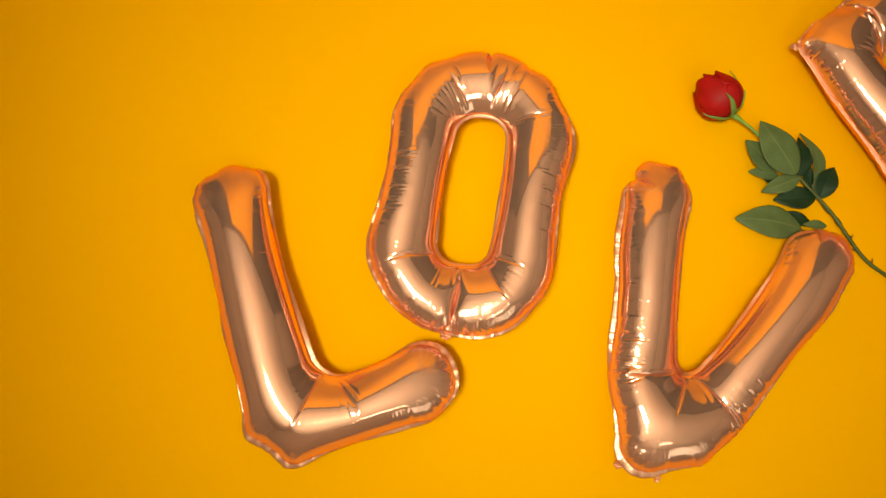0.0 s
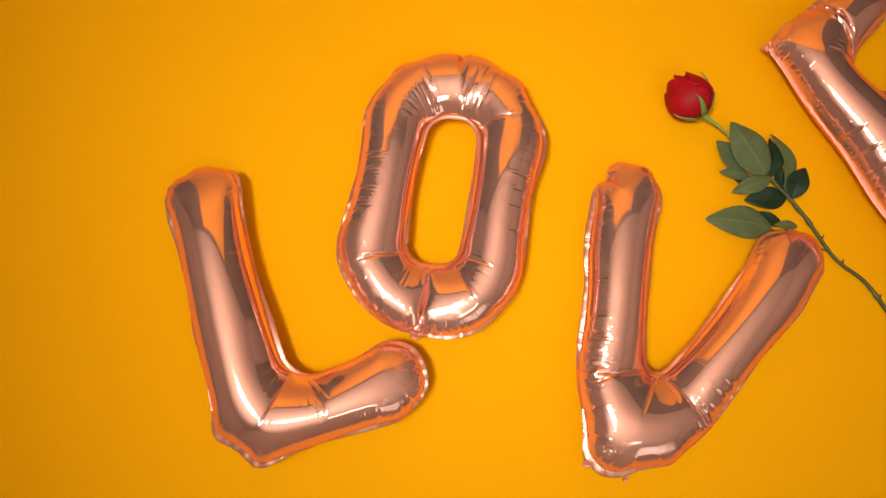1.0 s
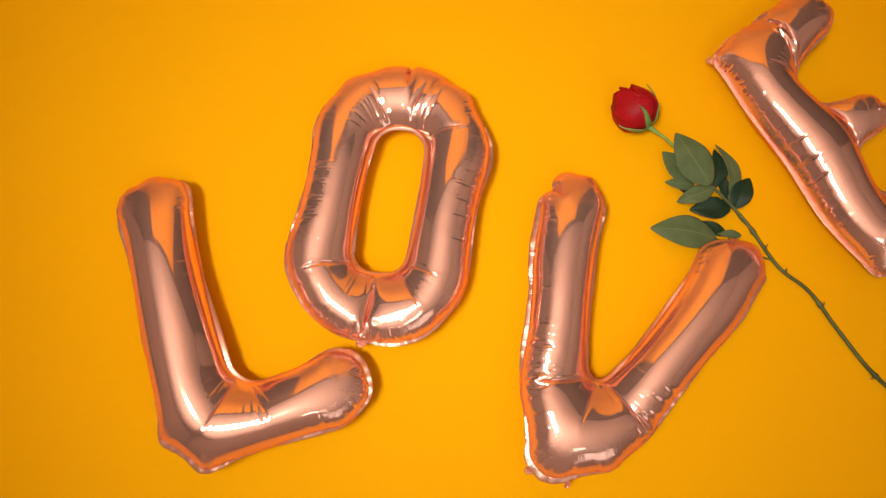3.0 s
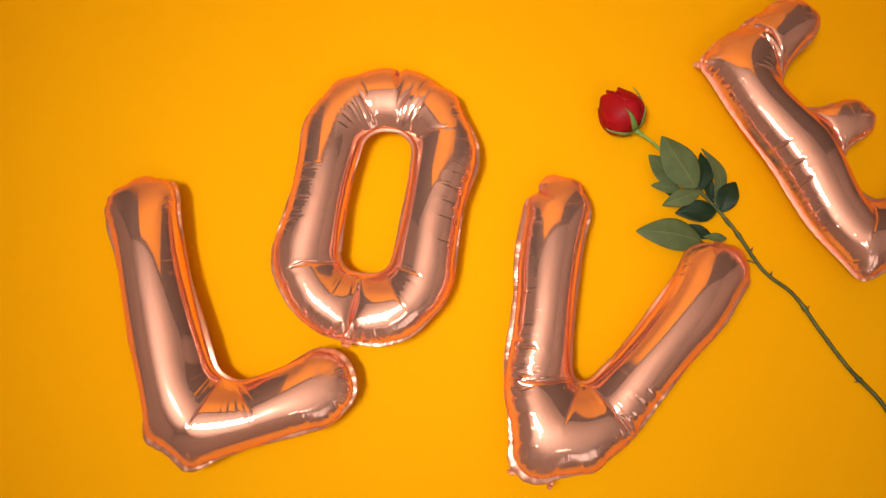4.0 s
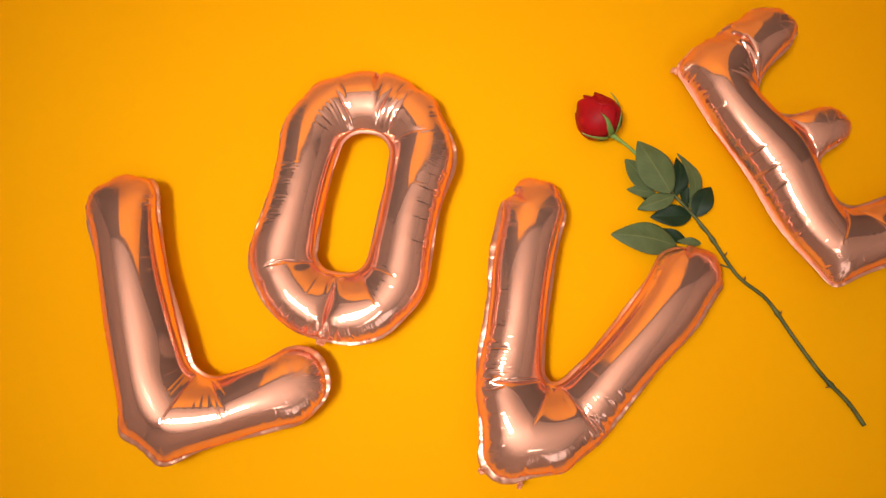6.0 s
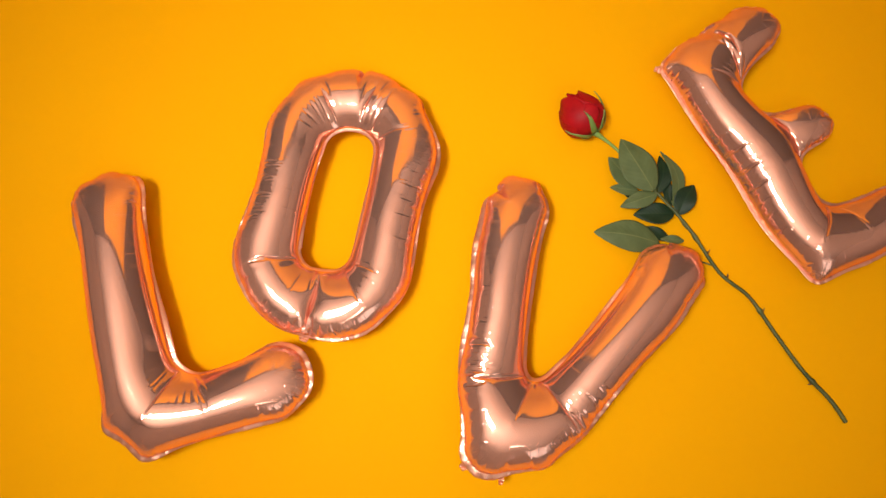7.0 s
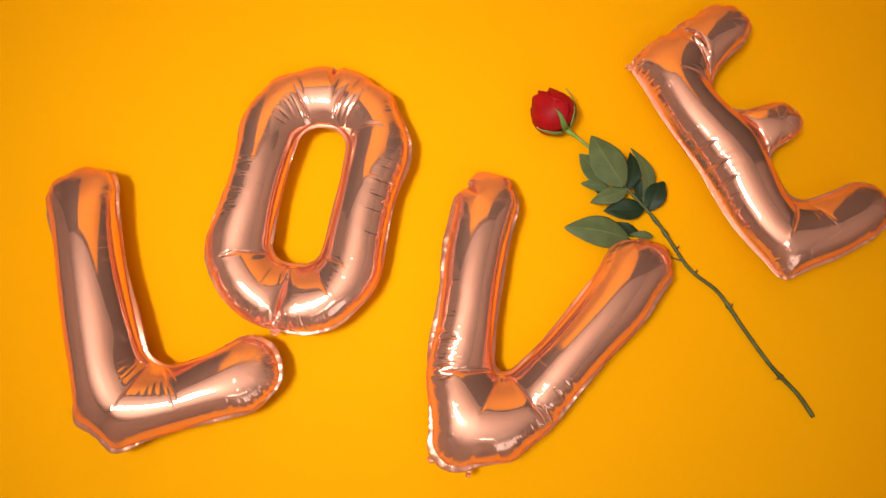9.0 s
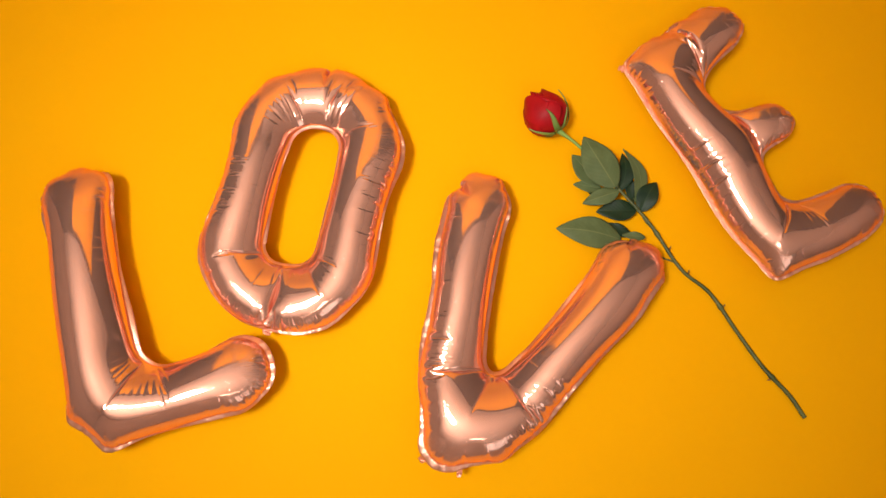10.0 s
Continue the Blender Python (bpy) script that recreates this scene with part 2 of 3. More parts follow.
def refine(flat, pos, f, rings, weld):
    """Splits every triangle in four."""
    e = np.sort(np.concatenate([f[:, [0, 1]], f[:, [1, 2]], f[:, [2, 0]]]), axis=1)
    uniq, inv = np.unique(e, axis=0, return_inverse=True)
    inv = inv.reshape(-1) + len(flat)
    m = len(f)
    a, b, c, ab, bc, ca = f[:, 0], f[:, 1], f[:, 2], inv[:m], inv[m:2 * m], inv[2 * m:]
    nf = np.concatenate([np.stack(t, 1) for t in ((a, ab, ca), (ab, b, bc), (ca, bc, c), (ab, bc, ca))])
    key = {(int(p), int(q)): k + len(flat) for k, (p, q) in enumerate(uniq)}
    new_rings = []
    for r in rings:
        out = []
        for p, q in zip(r, np.roll(r, -1)):
            out += [p, key[(min(p, q), max(p, q))]]
        new_rings.append(np.array(out))
    w = set(weld.tolist())
    more = [k for (p, q), k in key.items() if p in w and q in w]
    mid = lambda x: np.concatenate([x, (x[uniq[:, 0]] + x[uniq[:, 1]]) / 2])
    return mid(flat), mid(pos), nf, new_rings, np.concatenate([weld, np.array(more, int)])


def settle(flat, pos, f, rings, weld, step, turns, press=0.25, soft=1.0, hem=2.5, hem_soft=0.05, damp=0.985, weld_top=0.01):
    """Blows the sheet up: the net resists stretching and crumpling, and the edge resists bending in its plane."""
    n = len(flat)
    e = edges_of(f)
    a, b = e[:, 0], e[:, 1]
    rest = np.linalg.norm(flat[a] - flat[b], axis=1)
    ring = np.concatenate(rings)
    on_edge = np.zeros(n, bool)
    on_edge[ring] = True
    # the welded edge gives way lengthwise: its slack goes into the ruffles of the hem
    give = np.where(on_edge[a] & on_edge[b], hem_soft, soft)
    ab = np.concatenate([a, b])
    fa, fb, fc = f[:, 0], f[:, 1], f[:, 2]
    fabc = np.concatenate([fa, fb, fc])
    flat_area = np.bincount(fabc, np.tile(np.abs(np.cross(flat[fb] - flat[fa], flat[fc] - flat[fa])) / 6, 3), minlength=n)
    mass = np.maximum(flat_area, 0.3 * step * step)[:, None]
    mass[ring] *= 0.64 * hem
    vel = np.zeros((n, 3))
    dt = 0.33 * step
    both = np.empty((2 * len(e), 3))
    ee = len(e)

    def gather3(idx, w):
        return np.stack([np.bincount(idx, w[:, k], minlength=n) for k in range(3)], 1)

    for it in range(turns):
        d = pos[b] - pos[a]
        ln = np.sqrt((d * d).sum(1))
        strain = ln / rest - 1
        pull = np.where(strain > 0, strain, give * strain) * step * 0.6
        both[:ee] = d * (pull / ln)[:, None]
        both[ee:] = -both[:ee]
        force = gather3(ab, both)
        nrm = np.cross(pos[fb] - pos[fa], pos[fc] - pos[fa]) * (press / 6)
        force += gather3(fabc, np.concatenate([nrm, nrm, nrm]))
        for r in rings:
            p = pos[r]
            q = (np.roll(p, 1, 0) + np.roll(p, -1, 0)) / 2 - p
            force[r] -= hem * ((np.roll(q, 1, 0) + np.roll(q, -1, 0)) / 2 - q)
        vel = (vel + force / mass * dt) * damp
        vel[on_edge, 2] = 0
        pos = pos + vel * dt
        if len(weld):
            top = pos[weld, 2] > weld_top
            pos[weld[top], 2] = weld_top
    return pos


def inflate(corner_loops, welds=(), tucks=(), step=0.005, turns=(2000, 800, 400), **kw):
    """tucks: stretches (x, y, reach, depth) of the edge that roll under the balloon."""
    loops = [rounded(c, step) for c in corner_loops]
    flat, f, rings, weld = triangulate(loops, [np.array(w, float) for w in welds], step)
    # faces turned upwards
    flip = np.cross(flat[f[:, 1]] - flat[f[:, 0]], flat[f[:, 2]] - flat[f[:, 0]]) < 0
    f[flip] = f[flip][:, ::-1]
    wob = np.array([noise.noise(Vector((p[0] * 60, p[1] * 60, 3.7))) for p in flat])
    pos = np.concatenate([flat, (0.002 + 0.001 * wob)[:, None]], 1)
    ring = np.concatenate(rings)
    pos[ring, 2] = 0
    for x, y, reach, depth in tucks:
        near = np.clip(1.5 - np.hypot(flat[ring, 0] - x, flat[ring, 1] - y) / reach, 0, 1)
        pos[ring, 2] = np.minimum(pos[ring, 2], -depth * near * near * (3 - 2 * near))
    for level, n in enumerate(turns):
        if level:
            flat, pos, f, rings, weld = refine(flat, pos, f, rings, weld)
            step = step / 2
        pos = settle(flat, pos, f, rings, weld, step, n, **kw)
    return flat, pos, f, rings


def along_ring(p):
    """The length along a closed line of points, and the whole length."""
    d = np.linalg.norm(np.roll(p, -1, 0) - p, axis=1)
    return np.concatenate([[0], np.cumsum(d)[:-1]]), d.sum()


def blurred(x, reach):
    """A running mean over a closed line of values."""
    k = np.exp(-np.linspace(-2, 2, 2 * reach + 1) ** 2)
    k /= k.sum()
    return np.stack([np.convolve(np.concatenate([c[-reach:], c, c[:reach]]), k, "valid") for c in x.T], 1) if x.ndim > 1 else np.convolve(np.concatenate([x[-reach:], x, x[:reach]]), k, "valid")


def rim_field(flat, pos, rings):
    """For every point of the sheet: where along the edge its nearest edge point lies, how far off that is, and how much the edge has shortened there."""
    spot, length, slack, base = [], [], [], 0
    for r in rings:
        s, total = along_ring(flat[r])
        now, was = pos[r], flat[r]
        short = np.linalg.norm(np.roll(now, -3, 0) - np.roll(now, 3, 0), axis=1) / np.linalg.norm(np.roll(was, -3, 0) - np.roll(was, 3, 0), axis=1)
        spot.append(was[::2])
        length.append((s + base)[::2])
        slack.append(blurred(np.clip(1 - short, 0, 0.4), 8)[::2])
        base += total + 1
    spot, length, slack = np.concatenate(spot), np.concatenate(length), np.concatenate(slack)
    near, far = np.empty(len(flat), int), np.empty(len(flat))
    for k in range(0, len(flat), 4000):
        d = (flat[k:k + 4000, :1] - spot[None, :, 0]) ** 2 + (flat[k:k + 4000, 1:2] - spot[None, :, 1]) ** 2
        near[k:k + 4000] = d.argmin(1)
        far[k:k + 4000] = np.sqrt(d.min(1))
    return length[near], far, slack[near]


def hem_strip(flat, now, outward, z_mid, width, droop, seed):
    """The welded hem outside the air chamber: it ruffles where blowing up has shortened the edge."""
    n, m = len(now), 6
    p = blurred(now[:, :2], 2)
    t = np.roll(p, -2, 0) - np.roll(p, 2, 0)
    t /= np.maximum(np.linalg.norm(t, axis=1), 1e-9)[:, None]
    area = 0.5 * np.sum(p[:, 0] * np.roll(p[:, 1], -1) - np.roll(p[:, 0], -1) * p[:, 1])
    nrm = np.stack([t[:, 1], -t[:, 0]], 1) * (1 if (area > 0) == outward else -1)
    nrm = blurred(nrm, 4)
    s, total = along_ring(flat)
    short = np.linalg.norm(np.roll(now, -3, 0) - np.roll(now, 3, 0), axis=1) / np.linalg.norm(np.roll(flat, -3, 0) - np.roll(flat, 3, 0), axis=1)
    slack = blurred(np.clip(1 - short, 0.0, 0.4), 8)
    wave = 0.014
    turns = round(total / wave)
    rag = np.array([noise.noise(Vector((q * 42, seed, 0))) for q in s])
    rag2 = np.array([noise.noise(Vector((q * 190, seed, 4))) for q in s])
    height = np.minimum(0.42 * wave / math.pi * np.sqrt(slack), 0.0014)
    ruffle = height * np.sin(2 * math.pi * turns * s / total + 4.0 * rag) + 0.0007 * rag
    sag = droop * np.array([0.62 + 1.1 * noise.noise(Vector((q * 16, seed, 12))) for q in s]).clip(-0.1, 1.3)
    v, uv = np.empty((n, m, 3)), np.empty((n, m, 2))
    under = np.clip(-now[:, 2] / 0.006, 0, 1)
    # in places the hem is folded under and hardly shows
    fold = np.array([0.70 + 1.1 * noise.noise(Vector((q * 11, seed, 8))) for q in s]).clip(0.25, 1.15)
    w = width * (fold + 0.14 * rag + 0.06 * rag2) * (1 - 0.9 * under)
    for j in range(m):
        f = j / (m - 1)
        v[:, j, :2] = now[:, :2] + nrm * (w * f - 0.0010 * (1 - f))[:, None]
        v[:, j, 2] = z_mid + now[:, 2] + f ** 1.3 * (ruffle - sag - 0.003 * under) + 0.0002 * f * rag2
        uv[:, j] = np.stack([s, np.full(n, f * width)], 1)
    return v.reshape(-1, 3), grid_faces(n, m, True), uv.reshape(-1, 2)


def balloon(label, loops, welds=(), tucks=(), lift=0.034, width=0.005, droop=0.003, seed=1, **kw):
    """A letter of two foil sheets cut to the loops, blown up and laid on the paper."""
    flat, pos, f, rings = inflate(loops, welds, tucks, **kw)
    n = len(flat)
    edge = np.zeros(n, bool)
    edge[np.concatenate(rings)] = True
    below = np.full(n, -1)
    below[~edge] = n + np.arange((~edge).sum())
    below[edge] = np.where(edge)[0]
    low = pos[~edge] * (1, 1, -0.92)
    low[:, 2] = np.minimum(low[:, 2], pos[~edge, 2] - 0.0006)
    verts = np.concatenate([pos, low])
    verts[:, 2] = np.maximum(verts[:, 2] + lift, 0.0006)
    faces = np.concatenate([f, below[f][:, ::-1]])
    # gathers run straight in from the edge, strongest where blowing up has shortened it
    s_at, reach, slack = rim_field(flat, pos, rings)
    pull = np.clip(8.0 * slack - 0.05, 0, 1.3) * np.exp(-(reach / 0.026) ** 2)
    uv = np.stack([s_at, reach], 1)
    uv, pull = np.concatenate([uv, uv[~edge]]), np.concatenate([pull, pull[~edge]])
    root = tagged(new("letter_balloon"), label, "foil balloon", "foil letter balloons spelling a word")
    body = mesh_object("body", verts, faces.tolist(), FOIL, root, uvs=uv, gather=pull)
    for k, r in enumerate(rings):
        v, g, u = hem_strip(flat[r], pos[r], k == 0, lift, width, droop, seed + k)
        hem = mesh_object("seam", v, g, SEAM, body, "crimped foil seam strip", uvs=u, gather=np.full(len(v), 0.8))
        hem.modifiers.new("thickness", "SOLIDIFY").thickness = 0.0003
    return root


def valve_tab(root, at, angle, length=0.012, width=0.008, z=0.03):
    """The short filling neck that sticks out of the seam, folded and slightly curled."""
    v, f = [], []
    n, m = 9, 6
    a = Vector((math.cos(angle), math.sin(angle)))
    b = Vector((-a.y, a.x))
    for i in range(n):
        for j in range(m):
            s, t = i / (n - 1), j / (m - 1) - 0.5
            p = Vector(at) + a * (length * s) + b * (width * t * (1 - 0.35 * s * s))
            v.append((p.x, p.y, z + 0.002 * math.sin(9 * t + 5 * s) - 0.006 * s * s + 0.0015 * math.sin(14 * s)))
    ob = mesh_object("valve_tab", v, grid_faces(n, m), SEAM, root, "crumpled foil filling tab", uvs=[(p[0] * 10, p[1] * 10) for p in v], gather=[1.0] * len(v))
    ob.modifiers.new("thickness", "SOLIDIFY").thickness = 0.0005


letter_l = balloon("rose gold foil letter L balloon lying on yellow paper",
        [[(-0.275, 0.058, 0.050), (-0.256, 0.103, 0.040), (-0.215, 0.115, 0.040), (-0.182, 0.083, 0.050), (-0.116, -0.128, 0.026), (-0.011, -0.101, 0.050), (0.022, -0.122, 0.040), (0.029, -0.168, 0.040), (-0.004, -0.200, 0.050), (-0.156, -0.231, 0.030), (-0.209, -0.196, 0.030), (-0.254, -0.065, 1.000)]],
        tucks=[(-0.235, 0.115, 0.035, 0.01)], width=0.0048, droop=0.0032, seed=11)
letter_o = balloon("rose gold foil letter O balloon lying on yellow paper",
        [[(-0.100, -0.009, 0.100), (-0.057, -0.097, 0.100), (0.063, -0.120, 0.100), (0.130, -0.062, 0.100), (0.172, 0.118, 0.100), (0.123, 0.225, 0.100), (0.017, 0.248, 0.100), (-0.061, 0.170, 0.100)],
         [(-0.006, -0.022, 0.020), (0.043, -0.023, 0.020), (0.076, 0.139, 0.022), (0.028, 0.141, 0.022)]], welds=[np.linspace((0.0240, -0.010), (-0.004, -0.128), 24)], weld_top=0.010,
        tucks=[(0.03, 0.245, 0.045, 0.01), (0.1, 0.235, 0.045, 0.01)], width=0.0036, droop=0.0030, seed=23)
letter_v = balloon("rose gold foil letter V balloon lying on yellow paper",
        [[(0.195, 0.071, 0.050), (0.223, 0.108, 0.040), (0.261, 0.101, 0.040), (0.283, 0.051, 0.050), (0.234, -0.173, 0.010), (0.375, 0.007, 0.050), (0.428, 0.024, 0.040), (0.464, 0.000, 0.040), (0.451, -0.043, 0.050), (0.424, -0.098, 1.000), (0.330, -0.196, 1.000), (0.259, -0.253, 0.045), (0.164, -0.258, 0.045), (0.149, -0.152, 1.000), (0.171, 0.007, 1.000)]],
        tucks=[(0.235, 0.115, 0.035, 0.01), (0.452, 0.015, 0.035, 0.01)], width=0.0055, droop=0.0036, seed=37)
letter_e = balloon("rose gold foil letter E balloon lying on yellow paper",
        [[(0.402, 0.224, 0.020), (0.445, 0.287, 1.000), (0.504, 0.316, 0.030), (0.549, 0.316, 0.024), (0.577, 0.289, 0.024), (0.564, 0.258, 0.030), (0.514, 0.202, 0.016), (0.540, 0.167, 0.008), (0.584, 0.190, 0.022), (0.612, 0.186, 0.018), (0.632, 0.160, 0.018), (0.623, 0.133, 0.022), (0.576, 0.109, 0.008), (0.595, 0.054, 0.016), (0.677, 0.073, 0.050), (0.707, 0.059, 0.040), (0.718, 0.021, 0.040), (0.689, -0.008, 0.050), (0.647, -0.030, 1.000), (0.566, -0.052, 0.020), (0.506, 0.005, 1.000), (0.427, 0.147, 1.000)]],
        tucks=[(0.47, 0.29, 0.04, 0.008)], width=0.0045, droop=0.0004, seed=51, hem=6.0)

valve_tab(letter_l, (-0.160, -0.213), -1.9, 0.010, 0.009)
valve_tab(letter_o, (0.003, -0.092), -1.9, 0.007, 0.012)
valve_tab(letter_v, (0.180, -0.226), -2.5, 0.012, 0.010)
valve_tab(letter_v, (0.212, -0.240), -1.6, 0.010, 0.006)
valve_tab(letter_e, (0.418, 0.222), 2.7, 0.008, 0.010)


# ---- the rose ----
rose = tagged(new("rose"), "single red rose with green leaves on a long stem", "rose")


def swept(name, pts, radii, mat, parent, label="", sides=12, uv_scale=1):
    p = [Vector(q) for q in pts]
    v = []
    for i, q in enumerate(p):
        d = (p[min(i + 1, len(p) - 1)] - p[max(i - 1, 0)]).normalized()
        a = d.cross(Vector((0, 0, 1))).normalized()
        b = a.cross(d).normalized()
        for k in range(sides):
            t = 2 * math.pi * k / sides
            v.append(q + (a * math.cos(t) + b * math.sin(t)) * radii[i])
    f = grid_faces(len(p), sides, False, True)
    f += [tuple(range(sides))[::-1], tuple((len(p) - 1) * sides + k for k in range(sides))]
    return mesh_object(name, v, f, mat, parent, label)


def curve3(points, n):
    """Catmull-Rom curve through the points."""
    p = np.array([2 * np.array(points[0]) - points[1], *points, 2 * np.array(points[-1]) - points[-2]], float)
    out = []
    for u in np.linspace(0, len(points) - 1, n):
        i = min(int(u), len(points) - 2)
        t = u - i
        a, b, c, d = p[i:i + 4]
        out.append(0.5 * (2 * b + (c - a) * t + (2 * a - 5 * b + 4 * c - d) * t * t + (3 * b - a - 3 * c + d) * t ** 3))
    return np.array(out)


def stem():
    key = [(0.3340, 0.1435, 0.025), (0.3605, 0.1225, 0.021), (0.402, 0.0750, 0.016), (0.4385, 0.0320, 0.011), (0.4715, -0.0210, 0.007),
           (0.5035, -0.0500, 0.0058), (0.5290, -0.0920, 0.0050), (0.5555, -0.1340, 0.0046), (0.5820, -0.1655, 0.0042), (0.5965, -0.1900, 0.0040)]
    pts = curve3(key, 170)
    radii = []
    for i in range(170):
        s = i / 169
        r = 0.0017 + 0.0008 * s + 0.0018 * math.exp(-(s / 0.035) ** 2)
        for at in (0.36, 0.60, 0.815):
            r += 0.0011 * math.exp(-((s - at) / 0.007) ** 2)
        r += 0.00012 * noise.noise(Vector((s * 60, 0, 0)))
        radii.append(r)
    cut = 34
    swept("neck", pts[:cut + 1], radii[:cut + 1], NECK, rose, "pale green neck below the flower")
    stalk_of_rose = swept("stem", pts[cut:], radii[cut:], STEM, rose, "long dark green stem with knots")
    for s, side in ((0.47, 1), (0.605, 1), (0.82, -1), (0.40, 1)):
        i = int(s * 169)
        p, d = Vector(pts[i]), (Vector(pts[i + 1]) - Vector(pts[i])).normalized()
        out = Vector((-d.y, d.x, 0.2)).normalized() * side
        swept("thorn", [p + out * 0.002, p + out * 0.0045 - d * 0.0006, p + out * 0.0065 - d * 0.002], [0.0016, 0.0009, 0.0002], THORN, stalk_of_rose, sides=8)
    return stalk_of_rose


STALK = stem()


def bud():
    """Petals wrapped in layers round the flower's axis, which lies almost flat on the paper."""
    base, tip = Vector((0.3335, 0.1440, 0.025)), Vector((0.2985, 0.1965, 0.028))
    axis = (tip - base).normalized()
    side = axis.cross(Vector((0, 0, 1))).normalized()
    up = side.cross(axis).normalized()
    length = 0.053

    calyx = swept("flower_base", [base - axis * 0.004, base - axis * 0.001, base + axis * 0.004, base + axis * 0.008], [0.0028, 0.0046, 0.0056, 0.0040], SEPAL, rose, "green swelling under the flower")

    def petal(center, spread, rad, top, flare, twist, lift, seed):
        n, m = 26, 30
        v, uv = [], []
        for i in range(n):
            s = i / (n - 1)
            for j in range(m):
                t = 2 * j / (m - 1) - 1
                edge = 0.58 + 0.42 * math.sqrt(max(0, 1 - abs(t) ** 3.6)) + 0.012 * math.sin(4.2 * t + seed)
                h = s * top * edge
                r = rad * (0.16 + 0.84 * math.sin(math.pi * min(h, 1.06) ** 0.70 * 0.925) ** 0.80)
                r += lift * s + flare * max(0, s - 0.78) ** 1.5 * 14 * (0.6 + 0.4 * abs(t)) 
                r += 0.0007 * noise.noise(Vector((s * 3, t * 3, seed))) + 0.0009 * s * math.sin(5 * t + seed)
                a = center + spread * t * (0.55 + 0.45 * math.sin(math.pi * min(1, s * 0.9 + 0.05))) + twist * s
                p = base + axis * (h * length) + (side * math.cos(a) + up * math.sin(a)) * r
                v.append(p)
                uv.append((0.5 + t / 2, s))
        ob = mesh_object("petal", v, grid_faces(n, m), PETAL, calyx, uvs=uv)
        ob.modifiers.new("thickness", "SOLIDIFY").thickness = 0.0006
        return ob
    # heart of the bud
    for k in range(4):
        petal(k * 1.65 + 0.4, 1.15, 0.0150 + 0.0014 * k, 0.90 - 0.02 * k, -0.0005, 0.3, 0.0, k + 20)
    for k in range(4):
        petal(k * 1.57 + 1.0, 1.15, 0.0232, 0.91, 0.0001, 0.05, 0.0, k + 10)
    # one petal stands up at the tip
    petal(1.75, 0.85, 0.0195, 1.04, 0.0002, 0.0, 0.0, 7)
    petal(2.55, 1.40, 0.0266, 0.99, 0.0007, -0.05, 0.0003, 1)
    petal(0.55, 1.35, 0.0256, 0.95, 0.0006, 0.05, 0.0002, 2)
    petal(3.70, 1.10, 0.0270, 0.86, 0.0004, 0.0, 0.0004, 3)
    petal(4.80, 1.10, 0.0252, 0.90, 0.0002, 0.0, 0.0, 4)

    def sepal(center, size, curl, seed, wide=0.0045):
        n, m = 22, 7
        v = []
        for i in range(n):
            s = i / (n - 1)
            w = wide * (1 - s) ** 1.2 * (0.75 + 0.6 * s) + 0.0003
            h = s * size
            r = 0.0262 * (0.20 + 0.84 * math.sin(math.pi * min(h / length, 1) ** 0.78 * 0.88) ** 0.72) + 0.0008 + curl * s * s
            a = center
            c = base - axis * 0.002 + axis * h + (side * math.cos(a) + up * math.sin(a)) * r
            tang = -side * math.sin(a) + up * math.cos(a)
            for j in range(m):
                t = 2 * j / (m - 1) - 1
                v.append(c + tang * (w * t) - (side * math.cos(a) + up * math.sin(a)) * (0.0012 * t * t) + tang * 0.001 * math.sin(6 * s + seed))
        ob = mesh_object("sepal", v, grid_faces(n, m), SEPAL, calyx, "thin pointed green sepal")
        ob.modifiers.new("thickness", "SOLIDIFY").thickness = 0.0005
    sepal(1.80, 0.025, 0.0012, 1, 0.0048)
    sepal(0.90, 0.015, 0.0012, 6, 0.0035)
    sepal(-0.05, 0.044, 0.0085, 2, 0.0030)
    sepal(3.00, 0.022, 0.0022, 3, 0.0050)
    sepal(4.20, 0.020, 0.0010, 4)
    sepal(5.30, 0.022, 0.0010, 5)


bud()


def leaf(base, tip, width, z0, z1, mat, arch=0.004, fold=0.10, bend=0.0, roll=0.0, label=""):
    n, m = 34, 17
    a, b = Vector((*base, z0)), Vector((*tip, z1))
    d = b - a
    flat = Vector((-d.y, d.x, 0)).normalized()
    v, uv = [], []
    for i in range(n):
        s = i / (n - 1)
        w = width / 2 * (math.sin(math.pi * s ** 0.86) ** 0.78) * (1 - 0.18 * s ** 3) + 0.0002
        w *= 1 + 0.02 * abs(((s * 22) % 1) - 0.5)
        for j in range(m):
            t = 2 * j / (m - 1) - 1
            p = a + d * s + flat * (w * t + bend * math.sin(math.pi * s))
            p.z += arch * math.sin(math.pi * s) + fold * w * abs(t) + roll * w * t + 0.0006 * math.sin(9 * s + 3 * t) * abs(t)
            v.append(p)
            uv.append((s, 0.5 + t / 2))
    ob = mesh_object("leaf", v, grid_faces(n, m), mat, rose, label, uvs=uv)
    ob.modifiers.new("thickness", "SOLIDIFY").thickness = 0.0004
    return ob


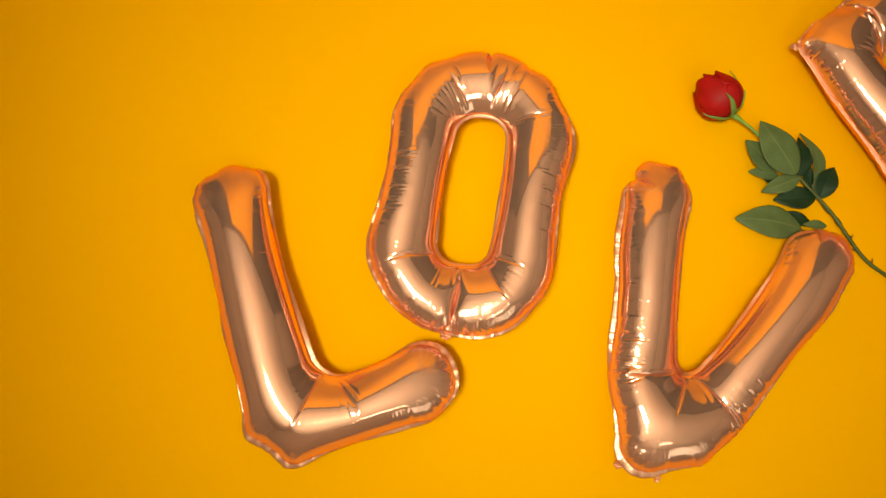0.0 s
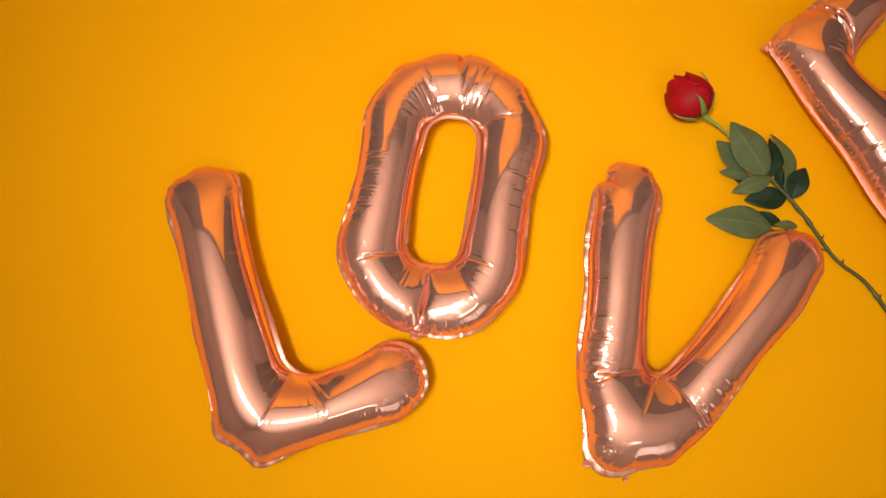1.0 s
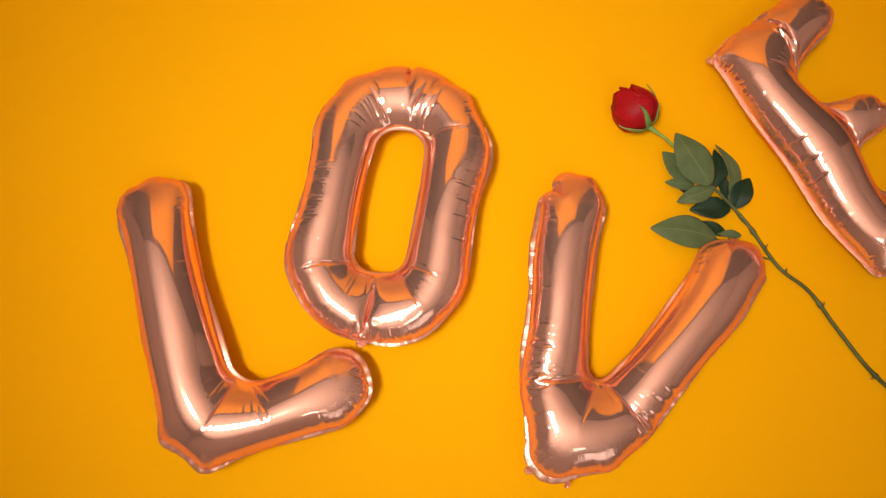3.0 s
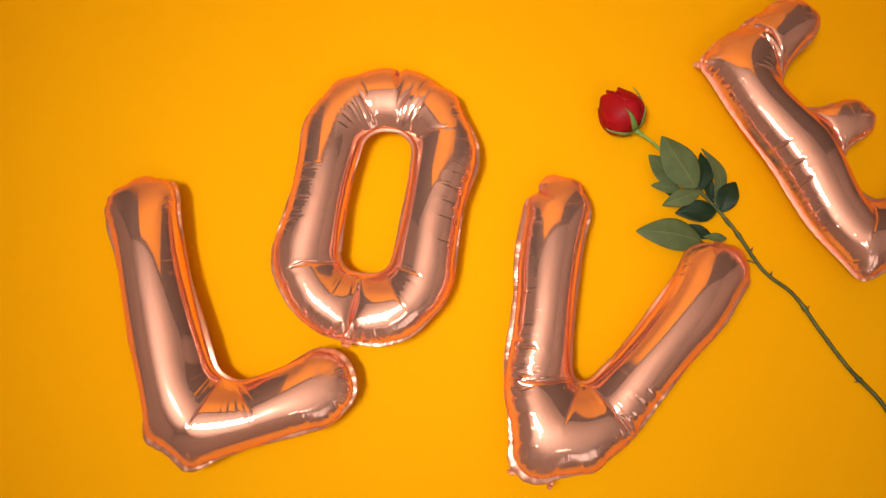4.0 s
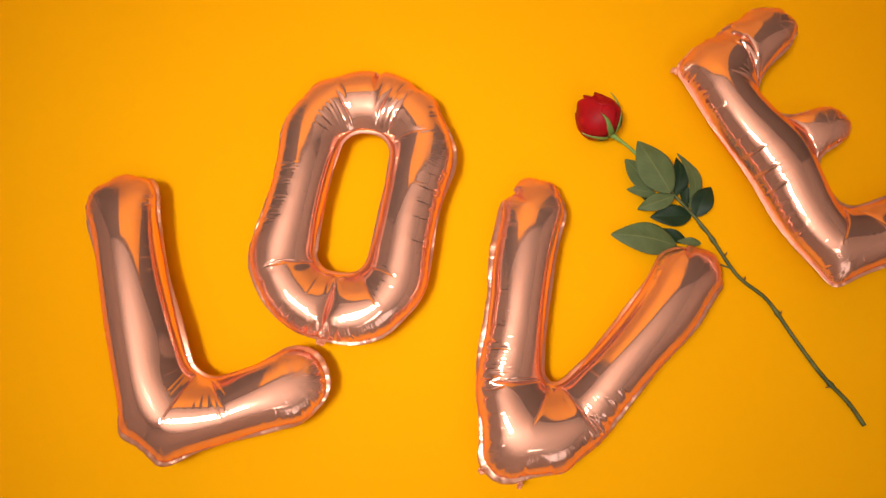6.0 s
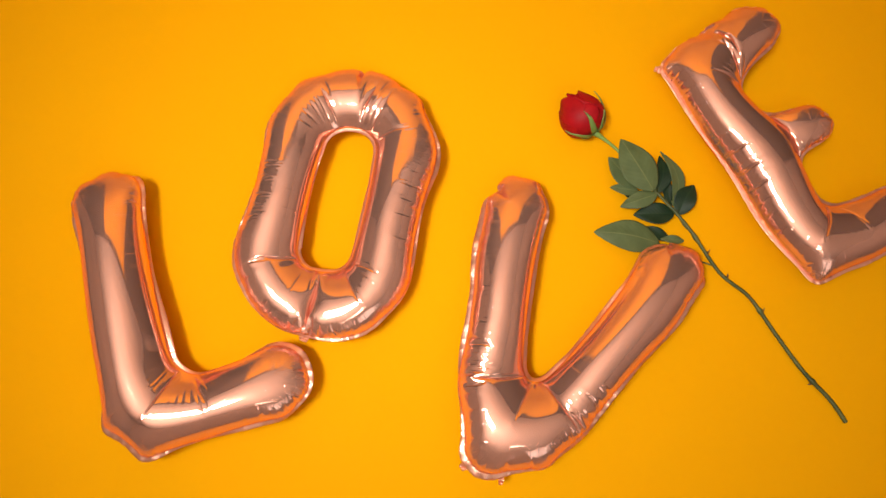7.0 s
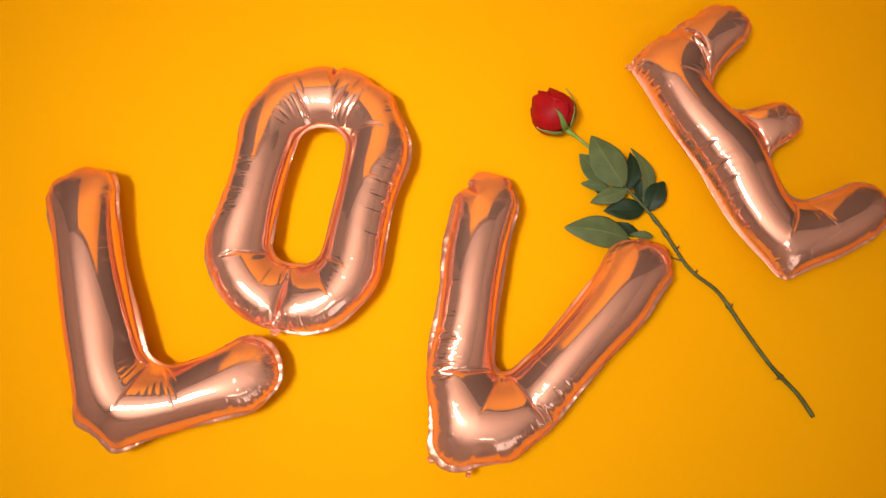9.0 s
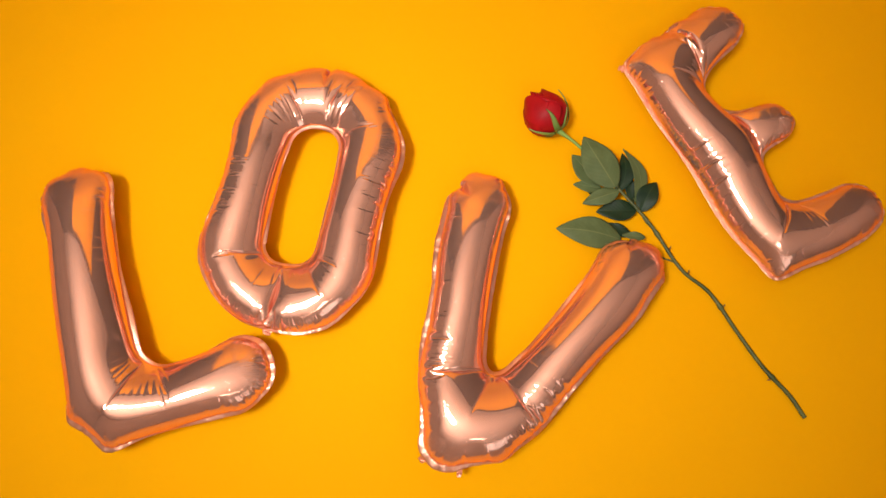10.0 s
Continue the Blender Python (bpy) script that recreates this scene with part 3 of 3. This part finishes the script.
PALE, DARK = "grey green underside of a rose leaf", "glossy dark green rose leaf"
leaf((0.3975, 0.0715), (0.3625, 0.1335), 0.042, 0.026, 0.030, LEAF_PALE, 0.006, -0.12, 0.002, label=PALE)
leaf((0.378, 0.079), (0.351, 0.117), 0.028, 0.016, 0.014, LEAF_PALE, 0.003, 0.1, label=PALE)
leaf((0.383, 0.074), (0.351, 0.081), 0.015, 0.015, 0.011, LEAF_PALE, 0.002, 0.1, label=PALE)
leaf((0.402, 0.068), (0.359, 0.054), 0.020, 0.024, 0.020, LEAF_PALE, 0.003, -0.15, label=PALE)
leaf((0.424, 0.048), (0.377, 0.048), 0.026, 0.011, 0.008, LEAF_DARK, 0.003, 0.12, label=DARK)
leaf((0.402, 0.070), (0.411, 0.118), 0.021, 0.014, 0.016, LEAF_DARK, 0.003, 0.1, -0.006, label=DARK)
leaf((0.426, 0.055), (0.411, 0.122), 0.018, 0.008, 0.020, LEAF_PALE, 0.004, 0.1, -0.011, 0.35, label=PALE)
leaf((0.422, 0.058), (0.413, 0.100), 0.012, 0.007, 0.012, LEAF_DARK, 0.003, 0.1, label=DARK)
leaf((0.430, 0.048), (0.450, 0.083), 0.025, 0.008, 0.012, LEAF_DARK, 0.004, 0.15, 0.002, label=DARK)
leaf((0.404, 0.013), (0.328, 0.026), 0.037, 0.010, 0.014, LEAF_PALE, 0.006, -0.10, -0.002, label=PALE)
leaf((0.418, 0.018), (0.384, 0.034), 0.014, 0.006, 0.007, LEAF_DARK, 0.002, 0.1, label=DARK)
leaf((0.432, 0.015), (0.405, 0.018), 0.010, 0.012, 0.012, LEAF_PALE, 0.002, 0.1, label=PALE)
leaf((0.384, 0.067), (0.365, 0.078), 0.013, 0.010, 0.008, LEAF_DARK, 0.002, 0.1, label=DARK)


def stalk(points, r0=0.0011, r1=0.0008):
    pts = curve3(points, 20)
    swept("leaf_stalk", pts, np.linspace(r0, r1, 20), STEM, STALK, sides=8)


stalk([(0.4445, 0.0240, 0.010), (0.434, 0.036, 0.009), (0.426, 0.055, 0.009), (0.4225, 0.064, 0.010)])
stalk([(0.467, -0.014, 0.008), (0.452, -0.008, 0.006), (0.425, 0.004, 0.006), (0.400, 0.014, 0.010)])
stalk([(0.404, 0.073, 0.016), (0.401, 0.075, 0.022), (0.396, 0.076, 0.026)])
